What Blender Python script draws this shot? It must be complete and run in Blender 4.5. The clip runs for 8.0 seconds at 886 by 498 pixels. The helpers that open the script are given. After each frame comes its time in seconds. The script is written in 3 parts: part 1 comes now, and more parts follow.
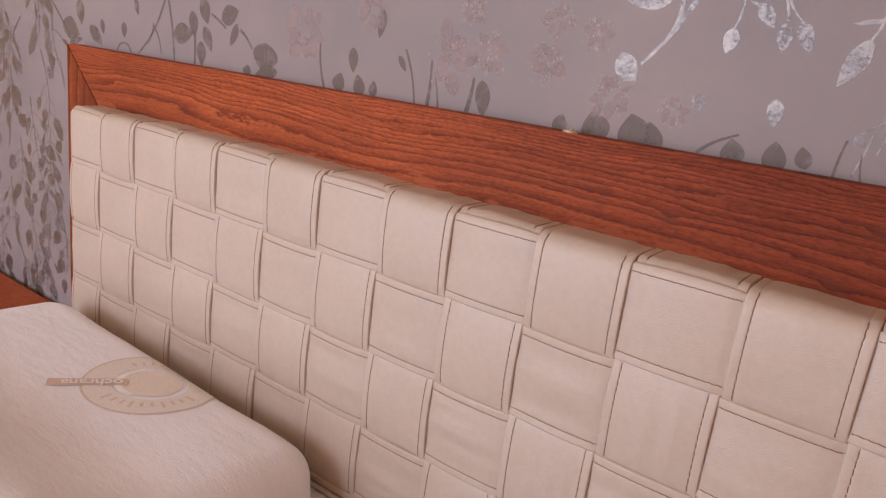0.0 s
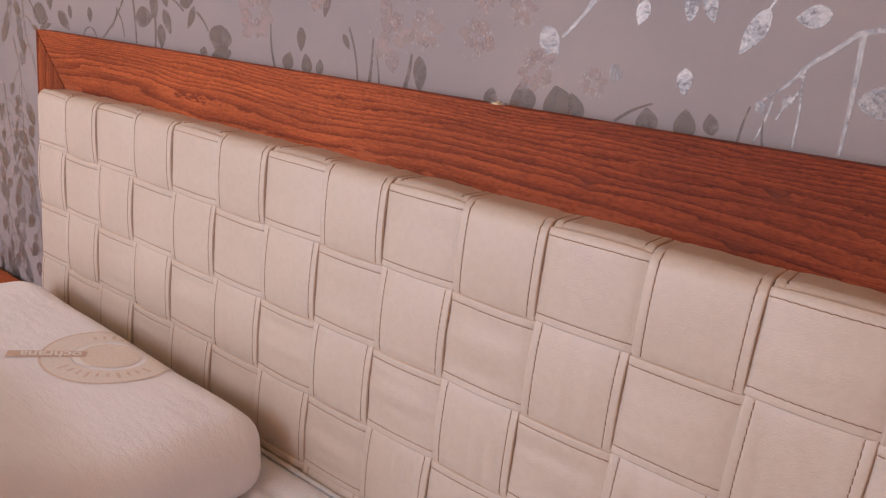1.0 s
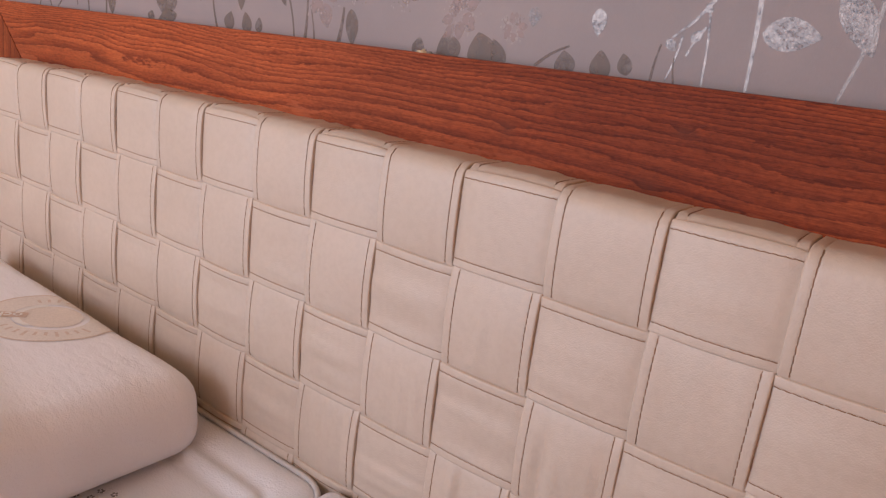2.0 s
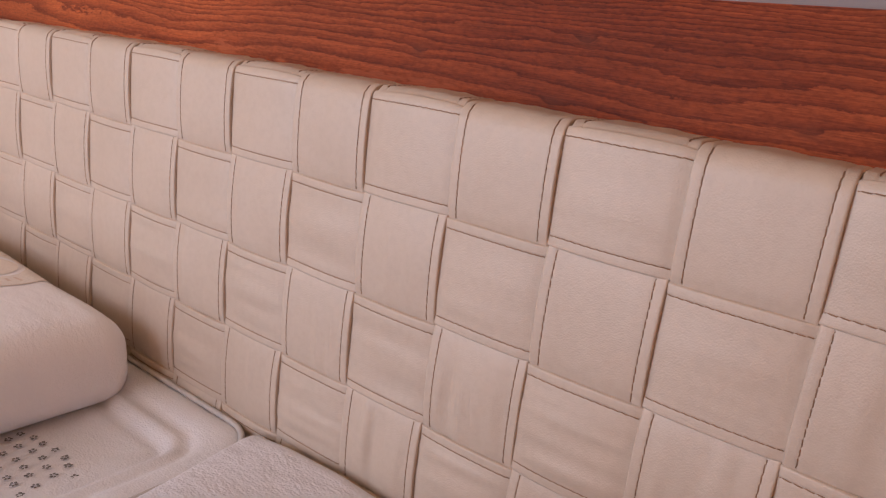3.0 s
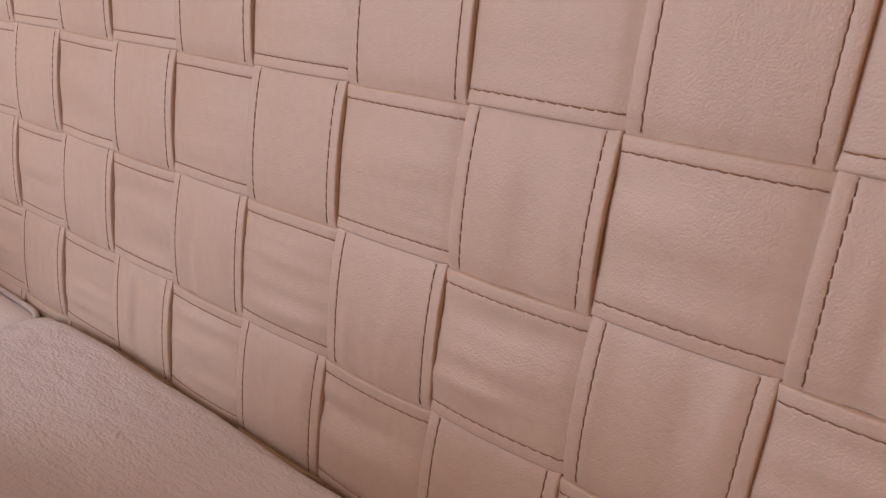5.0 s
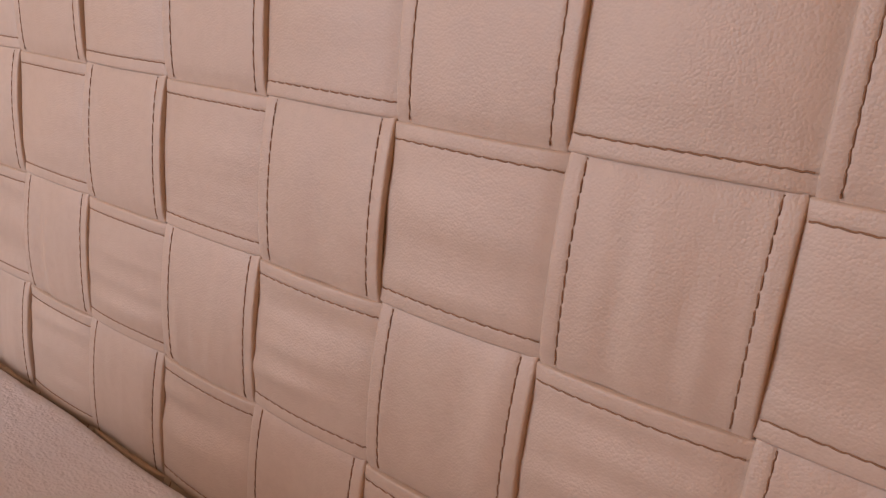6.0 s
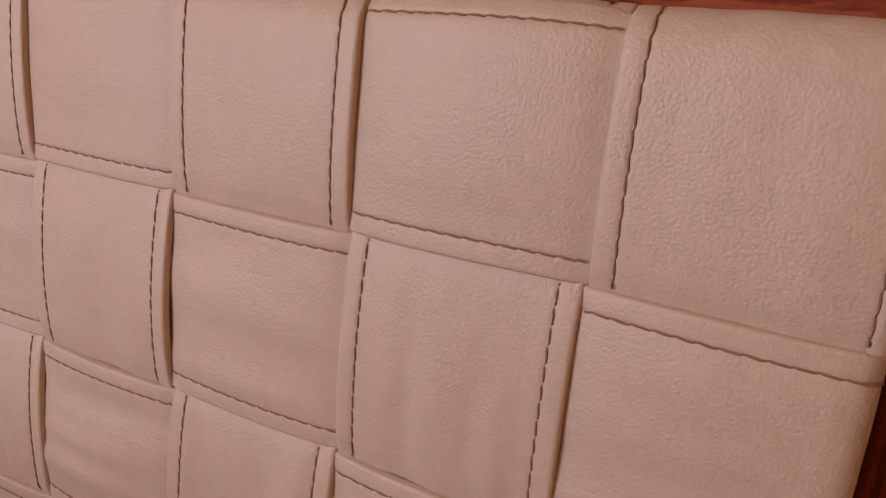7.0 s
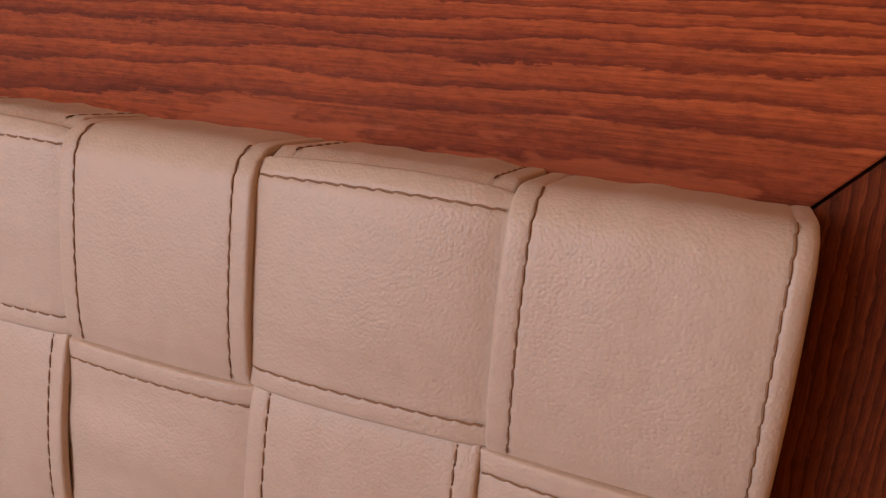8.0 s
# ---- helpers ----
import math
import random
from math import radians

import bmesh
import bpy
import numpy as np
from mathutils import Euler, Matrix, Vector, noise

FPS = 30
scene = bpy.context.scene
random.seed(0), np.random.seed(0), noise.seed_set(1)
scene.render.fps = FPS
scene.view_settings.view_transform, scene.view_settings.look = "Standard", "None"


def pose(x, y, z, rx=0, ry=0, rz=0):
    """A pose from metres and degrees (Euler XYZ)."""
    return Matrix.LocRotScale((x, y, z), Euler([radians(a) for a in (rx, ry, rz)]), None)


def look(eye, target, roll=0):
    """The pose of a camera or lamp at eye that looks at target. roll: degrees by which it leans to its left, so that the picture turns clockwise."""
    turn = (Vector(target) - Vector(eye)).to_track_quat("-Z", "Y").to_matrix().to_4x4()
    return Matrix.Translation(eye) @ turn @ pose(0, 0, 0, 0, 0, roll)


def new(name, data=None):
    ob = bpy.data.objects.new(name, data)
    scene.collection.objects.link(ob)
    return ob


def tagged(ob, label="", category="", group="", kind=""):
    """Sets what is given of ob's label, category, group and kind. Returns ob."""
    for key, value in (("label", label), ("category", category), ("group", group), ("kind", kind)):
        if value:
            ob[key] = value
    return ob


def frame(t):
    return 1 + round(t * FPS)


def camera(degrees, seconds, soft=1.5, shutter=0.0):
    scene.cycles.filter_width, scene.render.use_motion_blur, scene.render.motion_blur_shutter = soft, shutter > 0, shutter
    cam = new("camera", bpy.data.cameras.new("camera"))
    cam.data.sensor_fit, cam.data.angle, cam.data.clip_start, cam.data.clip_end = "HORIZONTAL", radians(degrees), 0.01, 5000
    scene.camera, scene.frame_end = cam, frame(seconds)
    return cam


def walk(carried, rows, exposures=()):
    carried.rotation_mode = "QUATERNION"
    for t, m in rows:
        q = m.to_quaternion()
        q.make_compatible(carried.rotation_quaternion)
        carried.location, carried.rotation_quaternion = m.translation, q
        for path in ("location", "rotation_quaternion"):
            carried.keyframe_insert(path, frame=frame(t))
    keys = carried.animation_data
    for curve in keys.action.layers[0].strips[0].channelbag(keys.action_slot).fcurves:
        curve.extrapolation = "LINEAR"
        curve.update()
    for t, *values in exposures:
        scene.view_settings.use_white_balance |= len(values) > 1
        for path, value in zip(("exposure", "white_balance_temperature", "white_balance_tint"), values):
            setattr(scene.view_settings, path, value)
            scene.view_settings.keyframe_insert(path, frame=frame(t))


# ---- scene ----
# ======================= camera =======================
cam = camera(61.9, 8.0, soft=1.3)
PATH = [
    (0, (1.106, -0.565, 1.148), (0.0, 1.013, 0.612), 7.1),
    (0.5, (1.134, -0.565, 1.151), (0.027, 1.01, 0.608), 6.9),
    (1, (1.179, -0.547, 1.138), (0.068, 1.023, 0.589), 6.8),
    (2.5, (1.28, -0.483, 1.071), (0.155, 1.081, 0.534), 7.0),
    (3, (1.317, -0.454, 1.041), (0.188, 1.105, 0.499), 6.9),
    (3.5, (1.355, -0.425, 1.007), (0.218, 1.128, 0.465), 6.7),
    (4, (1.395, -0.389, 0.978), (0.257, 1.163, 0.433), 6.6),
    (4.5, (1.439, -0.354, 0.949), (0.296, 1.192, 0.398), 6.7),
    (4.7, (1.461, -0.339, 0.942), (0.311, 1.203, 0.393), 6.8),
    (5.8, (1.557, -0.281, 0.942), (0.431, 1.282, 0.404), 6.2),
    (6, (1.569, -0.269, 0.945), (0.47, 1.316, 0.417), 6.2),
    (6.5, (1.585, -0.235, 0.955), (0.604, 1.427, 0.431), 6.0),
    (7, (1.586, -0.222, 0.976), (0.732, 1.514, 0.469), 5.7),
    (7.5, (1.586, -0.215, 1.003), (0.829, 1.572, 0.52), 5.3),
    (8, (1.59, -0.211, 1.026), (0.89, 1.606, 0.571), 4.9),
]
EXPOSURES = [(0, -0.17, 6700, 14), (2.5, -0.17, 6750, 15), (3.5, -0.34, 6900, 17), (4.5, -0.41, 7200, 21), (6, -0.33, 7500, 23), (7, -0.34, 7550, 23), (8, -0.25, 7600, 23)]
walk(cam, [(t, look(eye, target, roll)) for t, eye, target, roll in PATH], EXPOSURES)

# ======================= light =======================
# room: headboard wall at y = WALL, window in the opposite wall
WALL = 0.072
ROOM_X0, ROOM_X1, ROOM_Y0, ROOM_H = -1.5, 2.5, -2.60, 2.4
WIN_X0, WIN_X1, WIN_Z0, WIN_Z1 = -1.10, 0.80, 0.36, 2.34

world = bpy.data.worlds.new("sky")
scene.world = world
world.use_nodes = True
wn, wl = world.node_tree.nodes, world.node_tree.links
sky = wn.new("ShaderNodeTexSky")
sky.sky_type, sky.sun_disc = "NISHITA", False
sky.sun_elevation, sky.sun_rotation = radians(40), radians(20)
wl.new(sky.outputs[0], wn["Background"].inputs[0])
wn["Background"].inputs[1].default_value = 0.1

lamp = bpy.data.lights.new("window_light", "AREA")
lamp.shape, lamp.size, lamp.size_y = "RECTANGLE", WIN_X1 - WIN_X0 - 0.1, WIN_Z1 - WIN_Z0 - 0.1
lamp.energy, lamp.color = 80.0, (0.72, 0.82, 1.0)
window_light = new("window_light", lamp)
window_light.matrix_world = look(((WIN_X0 + WIN_X1) / 2, ROOM_Y0 - 0.03, (WIN_Z0 + WIN_Z1) / 2), ((WIN_X0 + WIN_X1) / 2, 0, (WIN_Z0 + WIN_Z1) / 2))


# ======================= materials =======================
def material(name, rough=0.5, metal=0.0):
    m = bpy.data.materials.new(name)
    m.use_nodes = True
    b = m.node_tree.nodes["Principled BSDF"]
    b.inputs["Roughness"].default_value, b.inputs["Metallic"].default_value = rough, metal
    return m, m.node_tree.nodes, m.node_tree.links, b


def node(nodes, kind, **values):
    n = nodes.new(kind)
    for key, value in values.items():
        n.inputs[key].default_value = value
    return n


def coords(nodes, links, scale, rot=(0, 0, 0)):
    tc, mp = nodes.new("ShaderNodeTexCoord"), nodes.new("ShaderNodeMapping")
    mp.inputs["Scale"].default_value, mp.inputs["Rotation"].default_value = scale, rot
    links.new(tc.outputs["Object"], mp.inputs["Vector"])
    return mp.outputs["Vector"]


def noise_tex(nodes, links, vector, scale, detail=4.0, rough=0.55):
    n = node(nodes, "ShaderNodeTexNoise", Scale=scale, Detail=detail, Roughness=rough)
    links.new(vector, n.inputs["Vector"])
    return n.outputs["Fac"]


def ramp(nodes, links, fac, *stops):
    r = nodes.new("ShaderNodeValToRGB")
    e = r.color_ramp.elements
    while len(e) < len(stops):
        e.new(0.5)
    for k, (at, col) in enumerate(stops):
        e[k].position, e[k].color = at, (*col, 1)
    links.new(fac, r.inputs["Fac"])
    return r.outputs["Color"]


def math_node(nodes, links, op, a, b=0.0, c=0.0):
    n = nodes.new("ShaderNodeMath")
    n.operation = op
    for k, v in enumerate((a, b, c)):
        if isinstance(v, (int, float)):
            n.inputs[k].default_value = v
        else:
            links.new(v, n.inputs[k])
    return n.outputs[0]


def mixed(nodes, links, how, fac, a, b):
    n = nodes.new("ShaderNodeMix")
    n.data_type, n.blend_type = "RGBA", how
    for k, v in ((0, fac), (6, a), (7, b)):
        if isinstance(v, (int, float)):
            n.inputs[k].default_value = v
        elif isinstance(v, tuple):
            n.inputs[k].default_value = (*v, 1)
        else:
            links.new(v, n.inputs[k])
    return n.outputs[2]


def bump(nodes, links, height, strength, distance, normal=None):
    n = node(nodes, "ShaderNodeBump", Strength=strength, Distance=distance)
    links.new(height, n.inputs["Height"])
    if normal:
        links.new(normal, n.inputs["Normal"])
    return n.outputs["Normal"]


def leather_material(name, vertical):
    m, n, l, b = material(name, 0.5)
    b.inputs["Specular IOR Level"].default_value = 0.8
    v = coords(n, l, (1, 1, 1))
    vary = noise_tex(n, l, v, 9, 3)
    base = ramp(n, l, vary, (0.3, (0.530, 0.412, 0.330)), (0.7, (0.562, 0.442, 0.360)))
    pores = noise_tex(n, l, v, 160, 3)
    l.new(mixed(n, l, "MULTIPLY", 0.25, base, ramp(n, l, pores, (0.35, (0.82, 0.78, 0.74)), (0.6, (1, 1, 1)))), b.inputs["Base Color"])
    grain = n.new("ShaderNodeTexVoronoi")
    grain.inputs["Scale"].default_value = 800
    warp = n.new("ShaderNodeVectorMath")
    warp.operation = "MULTIPLY_ADD"
    wob = node(n, "ShaderNodeTexNoise", Scale=240, Detail=2)
    l.new(v, wob.inputs["Vector"])
    l.new(wob.outputs["Color"], warp.inputs[0])
    warp.inputs[1].default_value = (0.0004, 0.0004, 0.0004)
    l.new(v, warp.inputs[2])
    l.new(warp.outputs[0], grain.inputs["Vector"])
    pull = noise_tex(n, l, coords(n, l, (75, 75, 7) if vertical else (7, 75, 75)), 1, 3)
    n1 = bump(n, l, pull, 0.09, 0.004)
    tight = noise_tex(n, l, coords(n, l, (420, 420, 110) if vertical else (110, 420, 420)), 1, 3)
    n1b = bump(n, l, tight, 0.08, 0.0006, n1)
    worn = ramp(n, l, noise_tex(n, l, v, 22, 2), (0.35, (0.65, 0.65, 0.65)), (0.6, (1, 1, 1)))
    n2 = bump(n, l, math_node(n, l, "MULTIPLY", math_node(n, l, "SUBTRACT", 1.0, grain.outputs["Distance"]), worn), 0.40, 0.0005, n1b)
    l.new(n2, b.inputs["Normal"])
    l.new(math_node(n, l, "MULTIPLY_ADD", pores, 0.2, 0.42), b.inputs["Roughness"])
    return m


def wood_material(name, along, zero, density, dark=1.0, knots=(), stain=None, torn=None):
    """Stained, brushed softwood: along is the axis of the grain, zero the heart's place across it."""
    m, n, l, b = material(name, 0.5)
    b.inputs["Specular IOR Level"].default_value = 0.16
    tc = n.new("ShaderNodeTexCoord")
    sep = n.new("ShaderNodeSeparateXYZ")
    l.new(tc.outputs["Object"], sep.inputs[0])
    a = sep.outputs["XZ".index(along) * 2]
    c = sep.outputs[2 - "XZ".index(along) * 2]
    big = noise_tex(n, l, coords(n, l, (1.5, 4, 9) if along == "X" else (9, 4, 1.5)), 1.7, 2)
    mid = noise_tex(n, l, coords(n, l, (9, 9, 40) if along == "X" else (40, 9, 9)), 1.0, 5, 0.65)
    rag = noise_tex(n, l, coords(n, l, (75, 75, 260) if along == "X" else (260, 75, 75)), 1.0, 4, 0.65)
    d = math_node(n, l, "SUBTRACT", c, zero)
    d = math_node(n, l, "ADD", d, math_node(n, l, "MULTIPLY", math_node(n, l, "SUBTRACT", big, 0.5), 0.055))
    d = math_node(n, l, "ADD", d, math_node(n, l, "MULTIPLY", math_node(n, l, "SUBTRACT", mid, 0.5), 0.0085))
    d = math_node(n, l, "ADD", d, math_node(n, l, "MULTIPLY", math_node(n, l, "SUBTRACT", rag, 0.5), 0.0045))
    dims = []
    for ka, kc, size in knots:
        da, dc = math_node(n, l, "SUBTRACT", a, ka), math_node(n, l, "SUBTRACT", c, kc)
        far = math_node(n, l, "ADD", math_node(n, l, "MULTIPLY", math_node(n, l, "MULTIPLY", da, da), 0.35), math_node(n, l, "MULTIPLY", dc, dc))
        near = math_node(n, l, "POWER", 2.718, math_node(n, l, "MULTIPLY", far, -1.0 / size ** 2))
        d = math_node(n, l, "MULTIPLY_ADD", near, 0.004, d)
        dims.append(near)
    f = math_node(n, l, "MULTIPLY", math_node(n, l, "MULTIPLY", d, d), density)
    f = math_node(n, l, "MULTIPLY_ADD", d, 8.0, f)
    ring = math_node(n, l, "SUBTRACT", 1.0, math_node(n, l, "FRACT", f))
    fine = math_node(n, l, "FRACT", math_node(n, l, "MULTIPLY_ADD", mid, 1.3, math_node(n, l, "MULTIPLY", f, 3.0)))
    patch = noise_tex(n, l, coords(n, l, (7, 7, 26) if along == "X" else (26, 7, 7)), 1.0, 3)
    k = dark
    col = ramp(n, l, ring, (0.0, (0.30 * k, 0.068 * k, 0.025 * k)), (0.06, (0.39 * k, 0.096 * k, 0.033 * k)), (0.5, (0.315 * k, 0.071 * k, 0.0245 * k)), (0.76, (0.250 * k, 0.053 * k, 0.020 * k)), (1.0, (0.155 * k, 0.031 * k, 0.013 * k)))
    fibre = noise_tex(n, l, coords(n, l, (60, 300, 900) if along == "X" else (900, 300, 60)), 1.0, 4, 0.7)
    col = mixed(n, l, "MULTIPLY", 0.6, col, ramp(n, l, fibre, (0.32, (0.50, 0.44, 0.42)), (0.62, (1.08, 1.05, 1.03))))
    cloud = noise_tex(n, l, coords(n, l, (5, 5, 12) if along == "X" else (12, 5, 5)), 1.0, 3)
    col = mixed(n, l, "MULTIPLY", 0.7, col, ramp(n, l, cloud, (0.3, (0.62, 0.55, 0.55)), (0.66, (1.12, 1.1, 1.0))))
    plain = (0.28 * k, 0.07 * k, 0.027 * k)
    col = mixed(n, l, "MIX", ramp(n, l, patch, (0.36, (0.0, 0.0, 0.0)), (0.7, (0.35, 0.35, 0.35))), col, mixed(n, l, "MULTIPLY", 0.8, plain, ramp(n, l, fine, (0.0, (0.55, 0.5, 0.5)), (0.25, (1.15, 1.15, 1.15)), (1.0, (0.72, 0.68, 0.66)))))
    pores = noise_tex(n, l, coords(n, l, (170, 300, 430) if along == "X" else (430, 300, 170)), 1.0, 4, 0.7)
    col = mixed(n, l, "MULTIPLY", 0.5, col, ramp(n, l, pores, (0.34, (0.52, 0.46, 0.44)), (0.56, (1.06, 1.06, 1.06))))
    streak = noise_tex(n, l, coords(n, l, (2.2, 4, 85) if along == "X" else (85, 4, 2.2)), 1.0, 4, 0.6)
    col = mixed(n, l, "MULTIPLY", 0.5, col, ramp(n, l, streak, (0.32, (0.50, 0.42, 0.42)), (0.5, (0.92, 0.90, 0.90)), (0.66, (1.18, 1.18, 1.12))))
    brush = noise_tex(n, l, coords(n, l, (26, 60, 1500) if along == "X" else (1500, 60, 26)), 1.0, 3, 0.6)
    col = mixed(n, l, "MULTIPLY", 0.6, col, ramp(n, l, brush, (0.34, (0.58, 0.52, 0.50)), (0.6, (1.06, 1.06, 1.06))))
    if torn:
        rough_edge = math_node(n, l, "ADD", math_node(n, l, "MULTIPLY", mid, 0.05), math_node(n, l, "MULTIPLY", noise_tex(n, l, coords(n, l, (6, 11, 20)), 1.0, 5, 0.65), 0.08))
        low = math_node(n, l, "SUBTRACT", torn + 0.060, math_node(n, l, "ADD", c, rough_edge))
        bare = ramp(n, l, math_node(n, l, "MULTIPLY_ADD", low, 60.0, 0.5), (0.42, (0, 0, 0)), (0.58, (0.6, 0.6, 0.6)))
        col = mixed(n, l, "MIX", bare, col, mixed(n, l, "MULTIPLY", 0.6, (0.34 * k, 0.088 * k, 0.036 * k), ramp(n, l, fibre, (0.32, (0.62, 0.56, 0.54)), (0.62, (1.08, 1.05, 1.03)))))
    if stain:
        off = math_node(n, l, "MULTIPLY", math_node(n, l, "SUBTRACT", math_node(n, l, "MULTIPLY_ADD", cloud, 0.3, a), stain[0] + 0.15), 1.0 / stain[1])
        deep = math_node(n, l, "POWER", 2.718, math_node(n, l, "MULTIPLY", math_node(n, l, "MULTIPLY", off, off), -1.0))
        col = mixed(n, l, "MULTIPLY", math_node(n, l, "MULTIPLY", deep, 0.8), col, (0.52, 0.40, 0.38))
    for near in dims:
        col = mixed(n, l, "MIX", math_node(n, l, "MULTIPLY", near, 0.5), col, (0.10, 0.026, 0.014))
    l.new(col, b.inputs["Base Color"])
    n1 = bump(n, l, ring, 0.28, 0.0012)
    l.new(bump(n, l, fibre, 0.35, 0.0006, n1), b.inputs["Normal"])
    l.new(math_node(n, l, "MULTIPLY_ADD", fibre, 0.3, 0.48), b.inputs["Roughness"])
    return m


def cloth_material(name, base, cell, depth, crease=0.3):
    m, n, l, b = material(name, 0.9)
    v = coords(n, l, (1, 1, 1))
    vary = noise_tex(n, l, v, 7, 3)
    l.new(ramp(n, l, vary, (0.3, tuple(0.92 * c for c in base)), (0.7, base)), b.inputs["Base Color"])
    knit = n.new("ShaderNodeTexVoronoi")
    knit.inputs["Scale"].default_value = cell
    l.new(coords(n, l, (1, 1.5, 1.5), (0, 0, 0.5)), knit.inputs["Vector"])
    folds = noise_tex(n, l, coords(n, l, (1, 2.2, 1.4), (0, 0, 0.4)), 26, 5, 0.6)
    n1 = bump(n, l, folds, crease, 0.01)
    pebble = noise_tex(n, l, v, cell * 0.6, 2)
    n2 = bump(n, l, pebble, 0.3, depth, n1)
    l.new(bump(n, l, knit.outputs["Distance"], 0.3, depth, n2), b.inputs["Normal"])
    b.inputs["Sheen Weight"].default_value = 0.15
    return m


def plain_material(name, base, rough=0.6, metal=0.0, scale=30, amount=0.12):
    m, n, l, b = material(name, rough, metal)
    vary = noise_tex(n, l, coords(n, l, (1, 1, 1)), scale, 4)
    l.new(ramp(n, l, vary, (0.3, tuple((1 - amount) * c for c in base)), (0.7, base)), b.inputs["Base Color"])
    return m


LEATHER_V = leather_material("cream_leather_upright", True)
LEATHER_H = leather_material("cream_leather_level", False)
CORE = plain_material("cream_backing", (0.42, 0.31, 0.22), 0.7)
THREAD = plain_material("brown_thread", (0.285, 0.150, 0.080), 0.65, scale=400)
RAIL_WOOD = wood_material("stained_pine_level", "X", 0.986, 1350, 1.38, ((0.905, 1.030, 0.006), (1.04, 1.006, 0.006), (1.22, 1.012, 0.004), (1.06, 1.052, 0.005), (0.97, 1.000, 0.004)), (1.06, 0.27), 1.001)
# right stile's pine is toned darker than the rail and the far stile
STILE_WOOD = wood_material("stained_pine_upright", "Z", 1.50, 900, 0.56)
STILE_WOOD_FAR = wood_material("stained_pine_far", "Z", 0.10, 160, 0.95)
PILLOW_CLOTH = cloth_material("white_knit_cover", (0.91, 0.89, 0.95), 420, 0.0009, 0.24)
PILLOW_CLOTH_B = cloth_material("white_crinkled_cover", (0.73, 0.71, 0.77), 300, 0.0016, 0.32)
MATTRESS_CLOTH = cloth_material("white_quilted_ticking", (0.77, 0.75, 0.79), 380, 0.0010, 0.12)
LOGO_TAN = plain_material("tan_print", (0.78, 0.64, 0.57), 0.9, scale=300, amount=0.2)
LOGO_PALE = plain_material("pale_print", (0.84, 0.75, 0.70), 0.9, scale=300)
LOGO_WASH = plain_material("pinkish_wash", (0.85, 0.785, 0.755), 0.9, scale=300)
BANNER_TAN = plain_material("banner_tan", (0.70, 0.53, 0.45), 0.9, scale=300)
LETTER_WHITE = plain_material("letter_white", (0.92, 0.89, 0.88), 0.9)
PRINT_GREY = plain_material("grey_print", (0.23, 0.21, 0.21), 0.9, scale=500, amount=0.5)
PIPING = plain_material("piping_cloth", (0.56, 0.51, 0.49), 0.9)
STEEL = plain_material("bright_steel", (0.72, 0.70, 0.68), 0.25, 1.0)
# walls, ceiling and floor out of view: colours chosen to warm the bounced light
PAINT = plain_material("ochre_paint", (0.90, 0.42, 0.07), 0.8, scale=3)
PALE_PAINT = plain_material("pale_ochre_paint", (0.78, 0.52, 0.28), 0.8, scale=3)
CEILING_PAINT = plain_material("ceiling_paint", (0.93, 0.70, 0.42), 0.85, scale=3)
FLOOR_WOOD = plain_material("floor_boards", (0.50, 0.25, 0.10), 0.45, scale=6, amount=0.35)
WINDOW_WHITE = plain_material("window_white", (0.80, 0.79, 0.77), 0.35)


def wallpaper_material():
    m, n, l, b = material("mauve_wallpaper", 0.62)
    v = coords(n, l, (1, 1, 1))
    cloud = noise_tex(n, l, v, 5, 4)
    base = ramp(n, l, cloud, (0.3, (0.246, 0.205, 0.206)), (0.7, (0.318, 0.250, 0.238)))
    fine = noise_tex(n, l, coords(n, l, (900, 900, 300)), 1, 2)
    l.new(mixed(n, l, "MULTIPLY", 0.25, base, ramp(n, l, fine, (0.3, (0.85, 0.85, 0.85)), (0.7, (1, 1, 1)))), b.inputs["Base Color"])
    l.new(bump(n, l, fine, 0.2, 0.0003), b.inputs["Normal"])
    return m


def foil_material():
    m, n, l, b = material("silvery_leaf_print", 0.40, 0.7)
    v = coords(n, l, (1, 1, 1))
    worn = noise_tex(n, l, coords(n, l, (300, 300, 430)), 1, 3, 0.7)
    gone = noise_tex(n, l, v, 38, 2)
    each = n.new("ShaderNodeNewGeometry").outputs["Random Per Island"]
    left = math_node(n, l, "MULTIPLY_ADD", gone, 0.5, math_node(n, l, "MULTIPLY", worn, 0.75))
    left = math_node(n, l, "MULTIPLY_ADD", each, -0.10, math_node(n, l, "ADD", left, 0.03))
    base = ramp(n, l, left, (0.52, (0.22, 0.190, 0.188)), (0.62, (0.215, 0.175, 0.158)), (0.8, (0.25, 0.207, 0.19)))
    l.new(base, b.inputs["Base Color"])
    l.new(ramp(n, l, left, (0.44, (0.0, 0.0, 0.0)), (0.52, (1, 1, 1))), b.inputs["Alpha"])
    l.new(ramp(n, l, left, (0.52, (0.1, 0.1, 0.1)), (0.66, (0.78, 0.78, 0.78))), b.inputs["Metallic"])
    l.new(bump(n, l, noise_tex(n, l, v, 700, 3), 0.35, 0.0004), b.inputs["Normal"])
    return m


